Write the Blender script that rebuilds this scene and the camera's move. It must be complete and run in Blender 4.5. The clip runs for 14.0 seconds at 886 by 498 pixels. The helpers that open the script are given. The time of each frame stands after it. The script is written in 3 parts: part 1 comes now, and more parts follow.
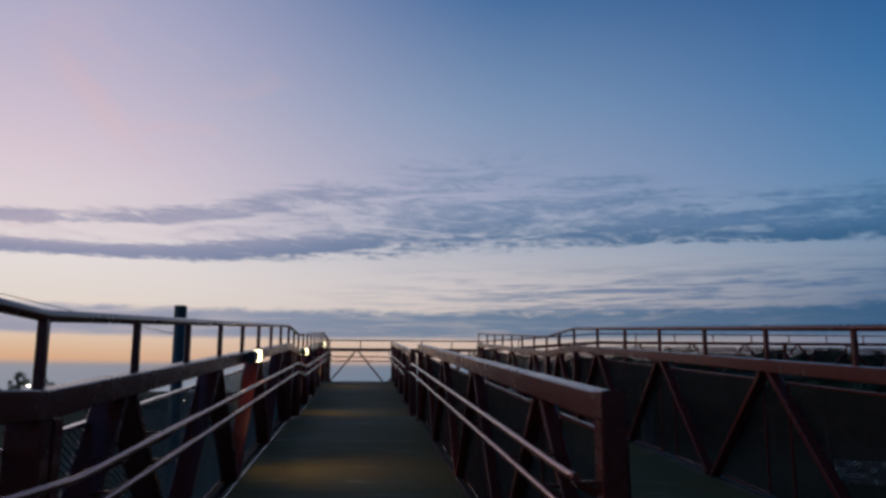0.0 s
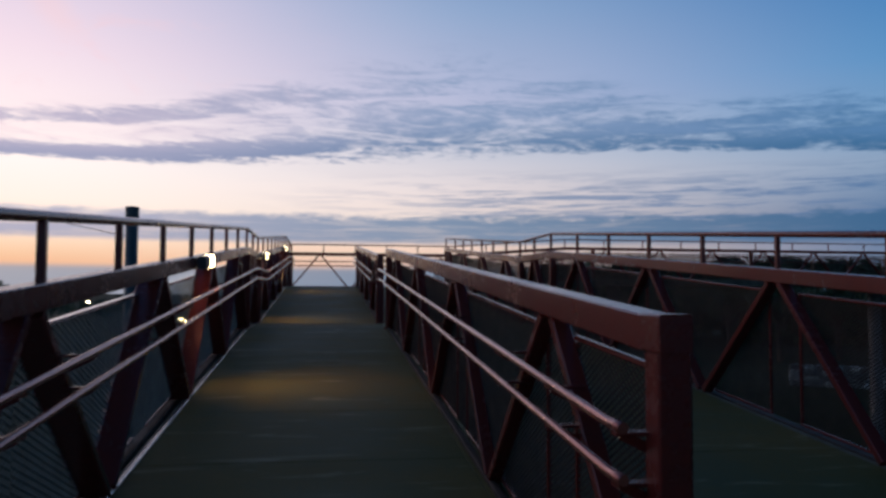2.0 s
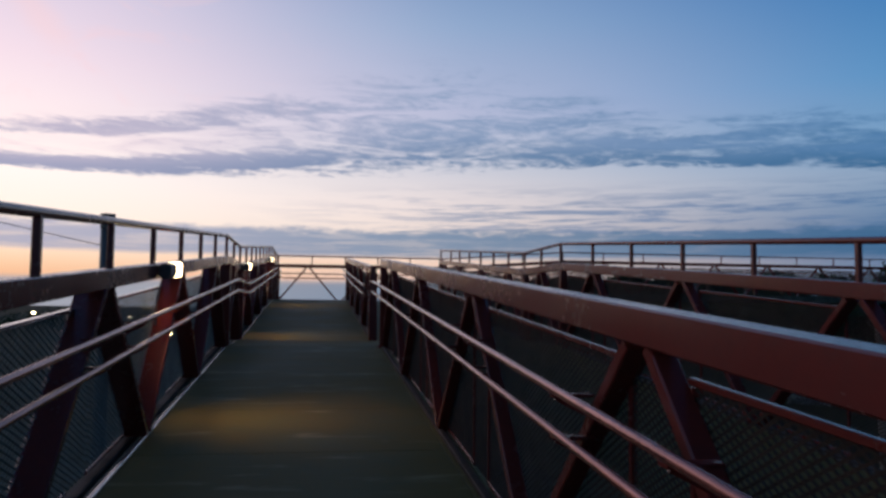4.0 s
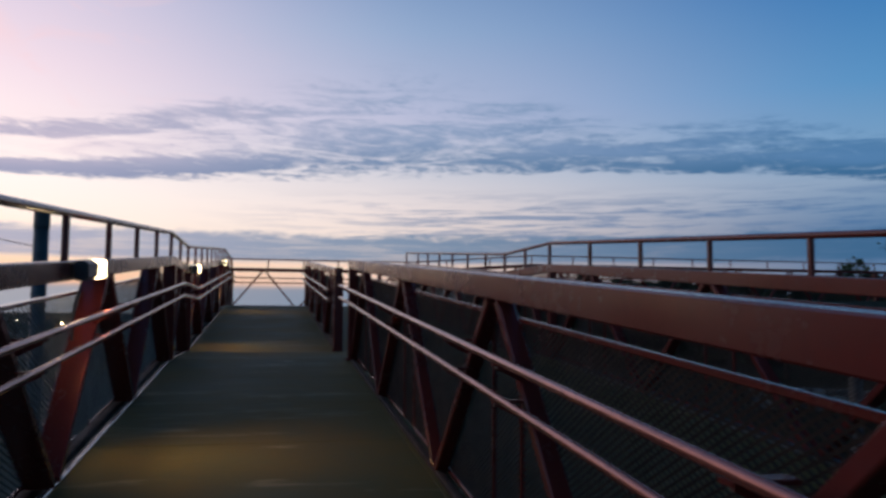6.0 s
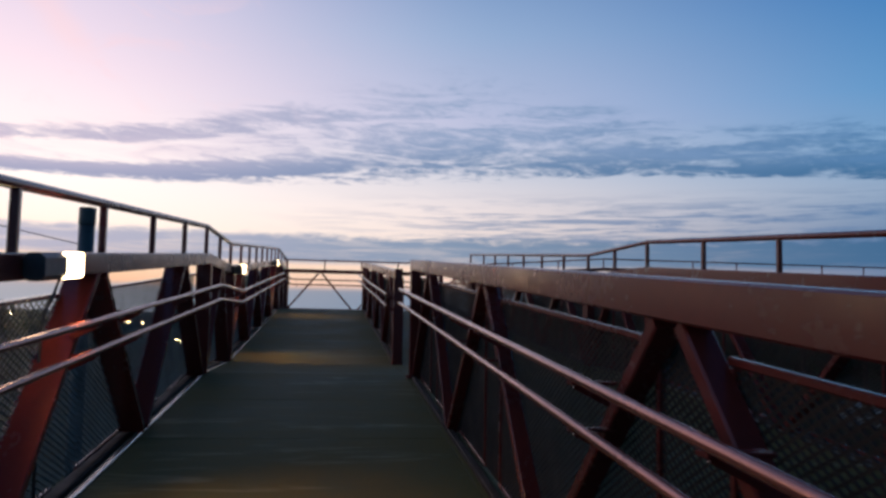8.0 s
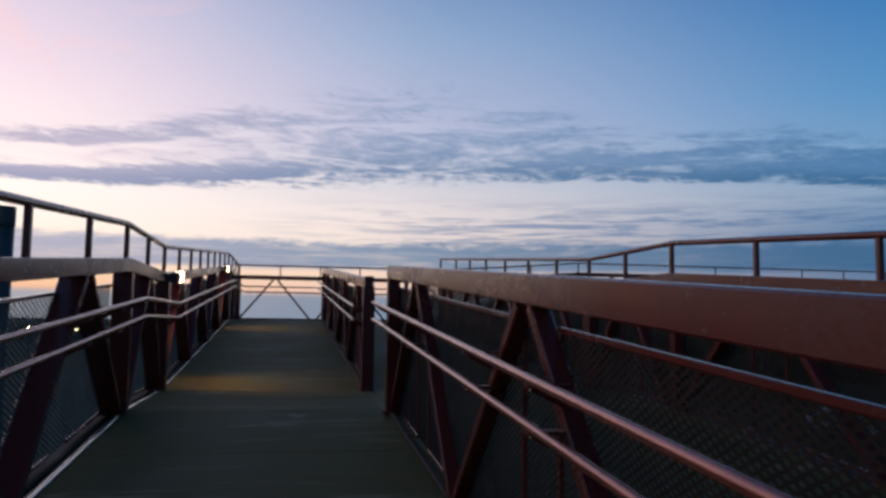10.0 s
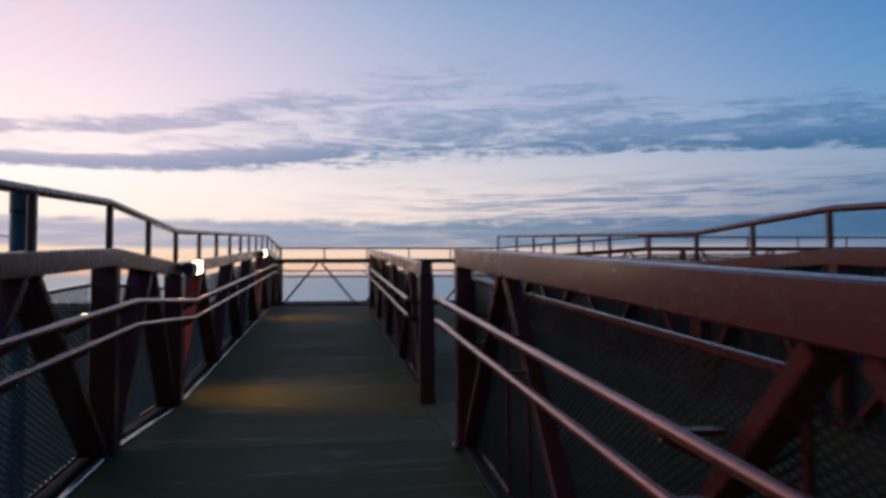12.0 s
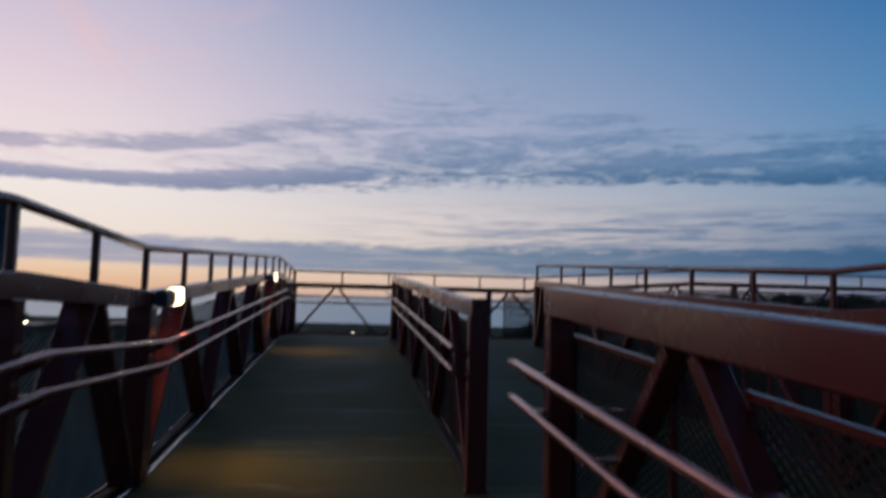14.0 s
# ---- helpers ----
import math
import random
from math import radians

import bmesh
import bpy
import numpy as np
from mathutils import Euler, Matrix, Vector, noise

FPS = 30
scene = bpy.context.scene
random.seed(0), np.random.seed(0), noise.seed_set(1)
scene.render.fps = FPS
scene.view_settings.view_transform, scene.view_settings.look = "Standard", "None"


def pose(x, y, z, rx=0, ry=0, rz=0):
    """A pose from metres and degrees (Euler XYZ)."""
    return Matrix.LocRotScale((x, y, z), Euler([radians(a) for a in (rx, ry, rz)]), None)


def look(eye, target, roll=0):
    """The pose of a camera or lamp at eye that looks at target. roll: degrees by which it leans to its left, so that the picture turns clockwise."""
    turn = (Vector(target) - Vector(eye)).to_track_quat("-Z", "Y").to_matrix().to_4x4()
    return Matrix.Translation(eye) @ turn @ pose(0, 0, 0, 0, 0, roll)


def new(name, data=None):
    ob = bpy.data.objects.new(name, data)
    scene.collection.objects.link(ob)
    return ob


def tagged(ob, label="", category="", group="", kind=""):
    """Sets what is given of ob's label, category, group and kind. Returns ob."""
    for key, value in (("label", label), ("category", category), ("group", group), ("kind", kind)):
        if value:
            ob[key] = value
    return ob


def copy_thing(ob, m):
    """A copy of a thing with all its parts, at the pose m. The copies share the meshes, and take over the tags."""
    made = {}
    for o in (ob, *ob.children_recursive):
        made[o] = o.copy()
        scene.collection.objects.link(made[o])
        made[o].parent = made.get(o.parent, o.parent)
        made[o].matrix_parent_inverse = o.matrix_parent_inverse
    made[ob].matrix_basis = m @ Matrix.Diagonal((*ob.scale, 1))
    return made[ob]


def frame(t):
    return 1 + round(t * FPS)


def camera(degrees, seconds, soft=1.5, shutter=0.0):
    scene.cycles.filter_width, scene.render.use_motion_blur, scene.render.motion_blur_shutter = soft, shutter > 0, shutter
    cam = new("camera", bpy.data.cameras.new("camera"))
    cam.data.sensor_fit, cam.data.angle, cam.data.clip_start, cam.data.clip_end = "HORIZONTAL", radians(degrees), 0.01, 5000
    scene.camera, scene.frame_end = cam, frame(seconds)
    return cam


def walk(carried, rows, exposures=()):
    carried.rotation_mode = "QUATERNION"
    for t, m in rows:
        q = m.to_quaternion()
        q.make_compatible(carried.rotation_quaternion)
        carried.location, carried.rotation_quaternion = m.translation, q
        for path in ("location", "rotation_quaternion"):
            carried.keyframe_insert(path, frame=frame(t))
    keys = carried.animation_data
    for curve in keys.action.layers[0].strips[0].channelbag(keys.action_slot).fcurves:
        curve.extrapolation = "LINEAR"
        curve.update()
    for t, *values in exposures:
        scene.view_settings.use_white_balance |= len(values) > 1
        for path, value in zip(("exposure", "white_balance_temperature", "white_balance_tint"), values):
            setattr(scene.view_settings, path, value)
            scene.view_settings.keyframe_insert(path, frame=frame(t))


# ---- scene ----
# ---- plan (metres; y runs up the ramp, x to the right) ----
S = 0.075                                 # slope of the two ramps
Y0, Y1, Y2, Y3, YE = -10.15, 0.0, 2.08, 11.88, 15.92
XL, XM, XR = -1.12, 1.06, 3.72            # centre lines of the three truss parapets
HC, HR = 1.24, 1.545                      # top of chord, top of guard rail above the deck
YB = -22.0                                # back end of the lower landing


def zf(y):
    """Height of the deck at y."""
    return S * (min(max(y, Y0), Y1) + 10.26) + S * (min(max(y, Y2), Y3) - Y2)


# seconds, x, y, z, yaw, pitch, roll
PATH = [
    (0.0, 0.096, -13.323, 1.250, -5.80, 10.11, -0.06),
    (0.5, 0.103, -13.227, 1.236, -7.02, 8.22, 0.13),
    (1.0, 0.115, -13.002, 1.260, -7.35, 6.20, 0.11),
    (1.5, 0.093, -12.748, 1.258, -6.37, 4.22, -1.45),
    (2.0, 0.070, -12.450, 1.303, -8.53, 3.25, -0.30),
    (2.5, 0.083, -12.169, 1.313, -9.94, 3.79, 0.80),
    (5.0, 0.060, -10.649, 1.337, -10.07, 4.58, -2.30),
    (5.5, 0.030, -10.301, 1.352, -14.41, 4.80, -0.05),
    (6.0, 0.033, -10.004, 1.340, -12.50, 4.66, -0.39),
    (6.5, 0.038, -9.703, 1.326, -9.66, 3.87, -1.61),
    (7.0, 0.076, -9.247, 1.374, -10.80, 3.54, -1.08),
    (7.5, 0.110, -8.864, 1.380, -9.89, 4.42, 0.05),
    (8.0, 0.151, -8.483, 1.408, -8.30, 4.85, -1.18),
    (8.5, 0.154, -8.061, 1.459, -11.86, 5.17, -0.77),
    (11.0, 0.158, -5.987, 1.584, -11.06, 5.38, -0.75),
    (11.5, 0.165, -5.553, 1.640, -12.02, 5.49, 1.20),
    (12.0, 0.244, -5.100, 1.685, -7.94, 3.56, 0.46),
    (12.5, 0.249, -4.654, 1.693, -5.19, 2.50, -1.58),
    (13.0, 0.258, -4.222, 1.750, -4.89, 0.22, -0.39),
    (13.5, 0.270, -3.774, 1.768, -4.01, -0.95, -1.60),
    (13.6, 0.262, -3.680, 1.780, -3.95, -0.62, -1.60),
    (13.8, 0.240, -3.490, 1.810, -4.10, 2.65, -1.50),
    (13.9, 0.229, -3.395, 1.825, -5.70, 4.05, -1.45),
    (14.0, 0.218, -3.300, 1.840, -6.78, 5.42, -1.40),
]
cam = camera(58.55, 14.0, soft=3.0, shutter=0.5)
walk(cam, [(t, pose(x, y, z, 90 + p, r, w)) for t, x, y, z, w, p, r in PATH],
     exposures=[(0.0, -0.54, 6400, 8), (0.5, -0.47, 6450, 8), (1.0, -0.40, 6500, 8), (1.5, -0.1, 6650, 11), (2.0, -0.08, 6670, 11), (2.7, -0.17, 6720, 10), (5.0, 0.02, 6850, 11), (5.5, -0.06, 6900, 11), (6.0, -0.04, 6850, 11),
                (8.0, 0.04, 6800, 11), (11.0, -0.04, 6850, 11), (12.6, -0.04, 6750, 11), (13.4, -0.08, 6750, 11), (14.0, -0.36, 6550, 8)])

# ---- world: an evening sky, the sun just gone down to the front left ----
world = bpy.data.worlds.new("dusk")
scene.world = world
world.use_nodes = True
WT = world.node_tree


def lin(c):
    return tuple((v / 255 / 12.92 if v <= 10 else ((v / 255 + 0.055) / 1.055) ** 2.4) for v in c) + (1,)


def wmath(op, a, b=0.0, c=0.0):
    n = WT.nodes.new("ShaderNodeMath")
    n.operation = op
    for i, v in enumerate((a, b, c)):
        if isinstance(v, (int, float)):
            n.inputs[i].default_value = v
        else:
            WT.links.new(v, n.inputs[i])
    return n.outputs[0]


def wrange(v, a, b, lo=0.0, hi=1.0, smooth=True):
    n = WT.nodes.new("ShaderNodeMapRange")
    n.interpolation_type = "SMOOTHSTEP" if smooth else "LINEAR"
    for i, q in ((0, v), (1, a), (2, b), (3, lo), (4, hi)):
        if isinstance(q, (int, float)):
            n.inputs[i].default_value = q
        else:
            WT.links.new(q, n.inputs[i])
    return n.outputs[0]


def wramp(v, lo, hi, stops, grey=False):
    """A colour ramp over lo..hi; stops of (value, colour)."""
    n = WT.nodes.new("ShaderNodeValToRGB")
    WT.links.new(wrange(v, lo, hi, smooth=False), n.inputs[0])
    e = n.color_ramp.elements
    while len(e) < len(stops):
        e.new(0.5)
    for k, (x, c) in zip(e, stops):
        k.position = (x - lo) / (hi - lo)
    for k, (x, c) in zip(e, stops):
        k.color = (c, c, c, 1) if grey else lin(c)
    return n.outputs[0]


def wmix(f, a, b):
    n = WT.nodes.new("ShaderNodeMix")
    n.data_type = "RGBA"
    for i, v in ((0, f), (6, a), (7, b)):
        if isinstance(v, (int, float)):
            n.inputs[i].default_value = v
        elif isinstance(v, tuple):
            n.inputs[i].default_value = v
        else:
            WT.links.new(v, n.inputs[i])
    return n.outputs[2]


def wnoise(u, v, w, scale, detail=5.0, rough=0.55, warp=0.0):
    c = WT.nodes.new("ShaderNodeCombineXYZ")
    for i, q in enumerate((u, v, w)):
        if isinstance(q, (int, float)):
            c.inputs[i].default_value = q
        else:
            WT.links.new(q, c.inputs[i])
    n = WT.nodes.new("ShaderNodeTexNoise")
    n.inputs["Scale"].default_value = scale
    n.inputs["Detail"].default_value = detail
    n.inputs["Roughness"].default_value = rough
    n.inputs["Distortion"].default_value = warp
    WT.links.new(c.outputs[0], n.inputs["Vector"])
    return n.outputs[0]


sep = WT.nodes.new("ShaderNodeSeparateXYZ")
WT.links.new(WT.nodes.new("ShaderNodeTexCoord").outputs["Generated"], sep.inputs[0])
AZ = wmath("MULTIPLY", wmath("ARCTAN2", sep.outputs[0], sep.outputs[1]), 57.2958)
EL = wmath("MULTIPLY", wmath("ARCSINE", sep.outputs[2]), 57.2958)
OFF = wmath("MULTIPLY", wmath("ARCCOSINE", wmath("COSINE", wmath("ADD", wmath("MULTIPLY", AZ, 0.0174533), 0.7854))), 57.2958)  # degrees from the sunset
MID, RIGHT = wrange(OFF, 21, 58), wrange(OFF, 48, 90)


def across(left, mid, right):
    return wmix(RIGHT, wmix(MID, left, mid), right)


air = across(
    wramp(EL, -5, 90, [(-5, (150, 158, 176)), (0.2, (176, 176, 190)), (1.3, (204, 188, 188)), (1.8, (252, 194, 154)), (2.6, (254, 209, 172)), (3.8, (253, 224, 200)), (6, (251, 236, 226)),
                       (8.5, (252, 241, 238)), (11, (250, 234, 236)), (16, (240, 220, 234)), (24, (212, 204, 234)), (36, (140, 166, 208)), (60, (74, 110, 168)), (90, (50, 85, 145))]),
    wramp(EL, -5, 90, [(-5, (106, 126, 148)), (0.2, (128, 146, 170)), (1.5, (152, 162, 182)), (2.0, (232, 200, 188)), (3.2, (246, 216, 200)), (5.0, (240, 224, 218)), (7.5, (237, 226, 228)),
                       (10, (210, 212, 226)), (14, (188, 194, 224)), (20, (150, 176, 214)), (28, (84, 130, 187)), (60, (44, 86, 142)), (90, (38, 76, 132))]),
    wramp(EL, -5, 90, [(-5, (50, 76, 104)), (0.2, (76, 104, 138)), (2.6, (102, 128, 164)), (3.4, (80, 118, 160)), (5.0, (68, 112, 158)), (7.0, (108, 142, 180)), (8.6, (134, 162, 195)),
                       (11, (116, 160, 202)), (15, (86, 148, 202)), (21, (58, 124, 188)), (29, (35, 90, 154)), (60, (26, 66, 122)), (90, (26, 62, 116))]))

# the long cloud band
low = wramp(AZ, -60, 70, [(-60, 0.70), (-25, 0.85), (-12, 0.86), (6, 0.93), (22, 1.0), (34, 0.94), (46, 0.80), (70, 0.66)], True)
high = wramp(AZ, -60, 70, [(-60, 0.50), (-24, 0.57), (-14, 0.61), (-5, 0.70), (4, 0.81), (11, 0.85), (20, 0.72), (28, 0.64), (35, 0.65), (46, 0.52), (70, 0.45)], True)
b_el, t_el = wmath("MULTIPLY", low, 10.0), wmath("MULTIPLY", high, 20.0)
V = wmath("DIVIDE", wmath("SUBTRACT", EL, b_el), wmath("SUBTRACT", t_el, b_el))
n1 = wnoise(wmath("MULTIPLY", AZ, 0.050), wmath("MULTIPLY", EL, 0.34), 3.7, 2.4, 9.0, 0.68, 0.9)
n2 = wnoise(wmath("MULTIPLY", wmath("ADD", AZ, wmath("MULTIPLY", EL, 0.8)), 0.15), wmath("MULTIPLY", EL, 0.62), 9.1, 3.2, 7.0, 0.68, 1.0)
nn = wmath("ADD", wmath("MULTIPLY", n1, 0.64), wmath("MULTIPLY", n2, 0.36))
ragged = wmath("ADD", V, wmath("MULTIPLY", wmath("SUBTRACT", n2, 0.5), 0.20))
belt = wmath("MULTIPLY", wrange(ragged, 0.0, 0.20), wrange(ragged, 1.30, 0.62))
LEFT, EAST = wrange(AZ, 6, -10), wrange(AZ, 14, 26)
streaks = wmath("MULTIPLY", LEFT, wmath("SUBTRACT", wmath("ADD", wmath("MULTIPLY", wrange(V, 0.42, 0.20), 0.08), wmath("MULTIPLY", wmath("MULTIPLY", wrange(V, 0.66, 0.80), wrange(V, 1.15, 0.95)), 0.10)),
                                        wmath("MULTIPLY", wmath("MULTIPLY", wrange(V, 0.30, 0.44), wrange(V, 0.80, 0.64)), 0.085)))
mass = wmath("ADD", wmath("MULTIPLY", EAST, 0.055), wmath("MULTIPLY", wrange(ragged, 0.55, 0.15), 0.05))
cover = wrange(wmath("ADD", wmath("ADD", nn, wmath("MULTIPLY", belt, 0.12)), wmath("ADD", streaks, mass)), 0.54, 0.73)
dens = wmath("MULTIPLY", wmath("MULTIPLY", cover, wrange(belt, 0.0, 0.3)), 0.97)
shade = across(wramp(EL, 0, 20, [(8, (150, 154, 184)), (16, (184, 176, 202))]), wramp(EL, 0, 20, [(8, (84, 120, 162)), (15, (132, 158, 194))]), wramp(EL, 0, 20, [(8, (42, 96, 142)), (16, (80, 134, 182))]))
sky = wmix(dens, air, shade)
veil = wmath("MULTIPLY", wmath("MULTIPLY", wrange(V, 1.45, 0.5), wrange(V, 0.1, 0.5)), wmath("MULTIPLY", wrange(n1, 0.35, 0.62), 0.5))
sky = wmix(veil, sky, across(lin((232, 210, 220)), lin((160, 176, 210)), lin((94, 142, 194))))
# faint wisps high on the sunset side
n5 = wnoise(wmath("MULTIPLY", AZ, 0.10), wmath("MULTIPLY", EL, 0.22), 2.2, 1.6, 6.0, 0.62, 0.8)
wisp = wmath("MULTIPLY", wmath("MULTIPLY", wrange(EL, 11, 14), wrange(EL, 30, 18)), wmath("MULTIPLY", wrange(n5, 0.50, 0.72), wrange(AZ, 4, -20)))
sky = wmix(wmath("MULTIPLY", wisp, 0.4), sky, lin((244, 206, 214)))
# one slanting pink trail among them
aside = wmath("ABSOLUTE", wmath("ADD", wmath("ADD", wmath("MULTIPLY", wmath("ADD", AZ, 19.5), 0.73), wmath("MULTIPLY", wmath("SUBTRACT", EL, 19.2), 0.68)), wmath("MULTIPLY", wmath("SUBTRACT", n5, 0.5), 2.0)))
trail = wmath("MULTIPLY", wrange(aside, 1.6, 0.0), wmath("MULTIPLY", wrange(EL, 15.5, 18), wrange(EL, 24, 20)))
sky = wmix(wmath("MULTIPLY", trail, 0.26), sky, lin((255, 208, 206)))

# thin streaks between the band and the bank
n3 = wnoise(wmath("MULTIPLY", AZ, 0.06), wmath("MULTIPLY", EL, 0.95), 1.3, 2.8, 8.0, 0.68, 0.4)
streak = wmath("MULTIPLY", wmath("MULTIPLY", wrange(EL, 4.4, 5.6), wrange(EL, 9.4, 6.8)), wmath("MULTIPLY", wrange(n3, 0.44, 0.62), wrange(AZ, -8, 18)))
sky = wmix(wmath("MULTIPLY", streak, 0.85), sky, across(lin((190, 180, 195)), lin((134, 152, 184)), lin((74, 116, 164))))

# the bank over the horizon, with a ragged top
n4 = wnoise(wmath("MULTIPLY", AZ, 0.16), wmath("MULTIPLY", EL, 0.55), 5.5, 3.4, 7.0, 0.64, 0.3)
top = wmath("ADD", 5.65, wmath("MULTIPLY", wmath("SUBTRACT", n4, 0.5), wrange(AZ, -12, 18, 0.9, 1.9)))
base = wmath("ADD", 3.25, wmath("MULTIPLY", n1, 0.5))
bank = wmath("MULTIPLY", wrange(wmath("SUBTRACT", top, EL), -0.15, 0.45), wrange(wmath("SUBTRACT", EL, base), -0.15, 0.35))
sky = wmix(wmath("MULTIPLY", bank, wrange(n3, 0.34, 0.54, 0.66, 0.95)), sky, across(lin((170, 170, 192)), lin((122, 146, 176)), lin((56, 102, 144))))
# a fainter band of mist on the horizon
mist = wmath("MULTIPLY", wrange(EL, 2.0, 1.5), 0.85)
sky = wmix(mist, sky, across(lin((166, 170, 184)), lin((124, 142, 168)), lin((76, 104, 136))))
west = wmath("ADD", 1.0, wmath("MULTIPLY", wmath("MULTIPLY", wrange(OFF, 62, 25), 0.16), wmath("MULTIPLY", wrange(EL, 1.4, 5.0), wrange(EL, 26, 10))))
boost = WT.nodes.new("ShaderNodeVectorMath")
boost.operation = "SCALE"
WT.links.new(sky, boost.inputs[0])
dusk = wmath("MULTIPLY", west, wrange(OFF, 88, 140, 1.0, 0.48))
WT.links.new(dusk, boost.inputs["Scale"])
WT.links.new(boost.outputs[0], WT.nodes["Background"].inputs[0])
WT.nodes["Background"].inputs[1].default_value = 1.0


# ---- materials ----
def surface(name, a, b, rough=(0.4, 0.6), scale=3.0, fine=40.0, bump=0.05, metal=0.0, spec=0.5, mid=(0.42, 0.62)):
    """Two colours mixed by coarse stains and fine grain, in world metres."""
    m = bpy.data.materials.new(name)
    m.use_nodes = True
    t = m.node_tree
    bs = t.nodes["Principled BSDF"]
    co = t.nodes.new("ShaderNodeTexCoord").outputs["Object"]
    big, small = t.nodes.new("ShaderNodeTexNoise"), t.nodes.new("ShaderNodeTexNoise")
    for n, s, d in ((big, scale, 6), (small, fine, 4)):
        t.links.new(co, n.inputs["Vector"])
        n.inputs["Scale"].default_value, n.inputs["Detail"].default_value = s, d
        n.inputs["Roughness"].default_value = 0.62
    add = t.nodes.new("ShaderNodeMath")
    add.operation = "MULTIPLY_ADD"
    t.links.new(small.outputs[0], add.inputs[0])
    add.inputs[1].default_value = 0.35
    sc = t.nodes.new("ShaderNodeMath")
    sc.operation = "MULTIPLY"
    t.links.new(big.outputs[0], sc.inputs[0])
    sc.inputs[1].default_value = 0.65
    t.links.new(sc.outputs[0], add.inputs[2])
    r = t.nodes.new("ShaderNodeMapRange")
    t.links.new(add.outputs[0], r.inputs[0])
    r.inputs[1].default_value, r.inputs[2].default_value = mid
    mix = t.nodes.new("ShaderNodeMix")
    mix.data_type = "RGBA"
    t.links.new(r.outputs[0], mix.inputs[0])
    mix.inputs[6].default_value, mix.inputs[7].default_value = (*a, 1), (*b, 1)
    t.links.new(mix.outputs[2], bs.inputs["Base Color"])
    rr = t.nodes.new("ShaderNodeMapRange")
    t.links.new(add.outputs[0], rr.inputs[0])
    rr.inputs[1].default_value, rr.inputs[2].default_value, rr.inputs[3].default_value, rr.inputs[4].default_value = 0.35, 0.65, *rough
    t.links.new(rr.outputs[0], bs.inputs["Roughness"])
    bp = t.nodes.new("ShaderNodeBump")
    bp.inputs["Strength"].default_value, bp.inputs["Distance"].default_value = bump, 0.01
    t.links.new(add.outputs[0], bp.inputs["Height"])
    t.links.new(bp.outputs[0], bs.inputs["Normal"])
    bs.inputs["Metallic"].default_value = metal
    bs.inputs["Specular IOR Level"].default_value = spec
    return m


def glow(name, col, strength):
    m = bpy.data.materials.new(name)
    m.use_nodes = True
    b = m.node_tree.nodes["Principled BSDF"]
    b.inputs["Base Color"].default_value = (0.8, 0.8, 0.8, 1)
    b.inputs["Emission Color"].default_value = (*col, 1)
    b.inputs["Emission Strength"].default_value = strength
    return m


RED = surface("red_oxide_paint", (0.205, 0.033, 0.024), (0.105, 0.022, 0.018), (0.15, 0.32), 1.3, 22, 0.0005, spec=0.38, mid=(0.25, 0.78))
RED_TUBE = surface("worn_red_tube", (0.42, 0.120, 0.082), (0.27, 0.070, 0.050), (0.17, 0.27), 3.0, 80, 0.001, metal=0.45, spec=0.9)
for key, v in (("Coat Weight", 0.2), ("Coat Roughness", 0.2)):
    RED_TUBE.node_tree.nodes["Principled BSDF"].inputs[key].default_value = v
ZINC = surface("galvanised_edge", (0.80, 0.77, 0.71), (0.64, 0.61, 0.56), (0.14, 0.26), 6, 90, 0.004, metal=0.85)
WIRE = surface("mesh_wire", (0.055, 0.036, 0.025), (0.034, 0.024, 0.018), (0.6, 0.8), 6, 90, 0.02, spec=0.2)
# lighter copy for the left mesh: the haze there is put into its colour
WIRE_HAZE = surface("hazed_mesh_wire", (0.16, 0.175, 0.15), (0.10, 0.11, 0.095), (0.5, 0.7), 6, 90, 0.02, spec=0.3)
DECK = surface("deck_coating", (0.056, 0.066, 0.013), (0.135, 0.098, 0.024), (0.60, 0.86), 0.9, 45, 0.25, spec=0.22, mid=(0.42, 0.66))


def scuff(m, col, amount):
    """Pale drag marks across the deck."""
    t = m.node_tree
    base = t.nodes["Principled BSDF"].inputs["Base Color"]
    old = base.links[0].from_socket
    mp, nz, rg, mx = (t.nodes.new("ShaderNode" + k) for k in ("Mapping", "TexNoise", "MapRange", "Mix"))
    t.links.new(t.nodes.new("ShaderNodeTexCoord").outputs["Object"], mp.inputs[0])
    mp.inputs["Scale"].default_value = (0.9, 5.5, 1)
    t.links.new(mp.outputs[0], nz.inputs["Vector"])
    nz.inputs["Scale"].default_value, nz.inputs["Detail"].default_value, nz.inputs["Roughness"].default_value, nz.inputs["Distortion"].default_value = 1.1, 8, 0.62, 0.6
    t.links.new(nz.outputs[0], rg.inputs[0])
    rg.inputs[1].default_value, rg.inputs[2].default_value, rg.inputs[4].default_value = 0.58, 0.74, amount
    mx.data_type = "RGBA"
    t.links.new(rg.outputs[0], mx.inputs[0])
    t.links.new(old, mx.inputs[6])
    mx.inputs[7].default_value = (*col, 1)
    t.links.new(mx.outputs[2], base)


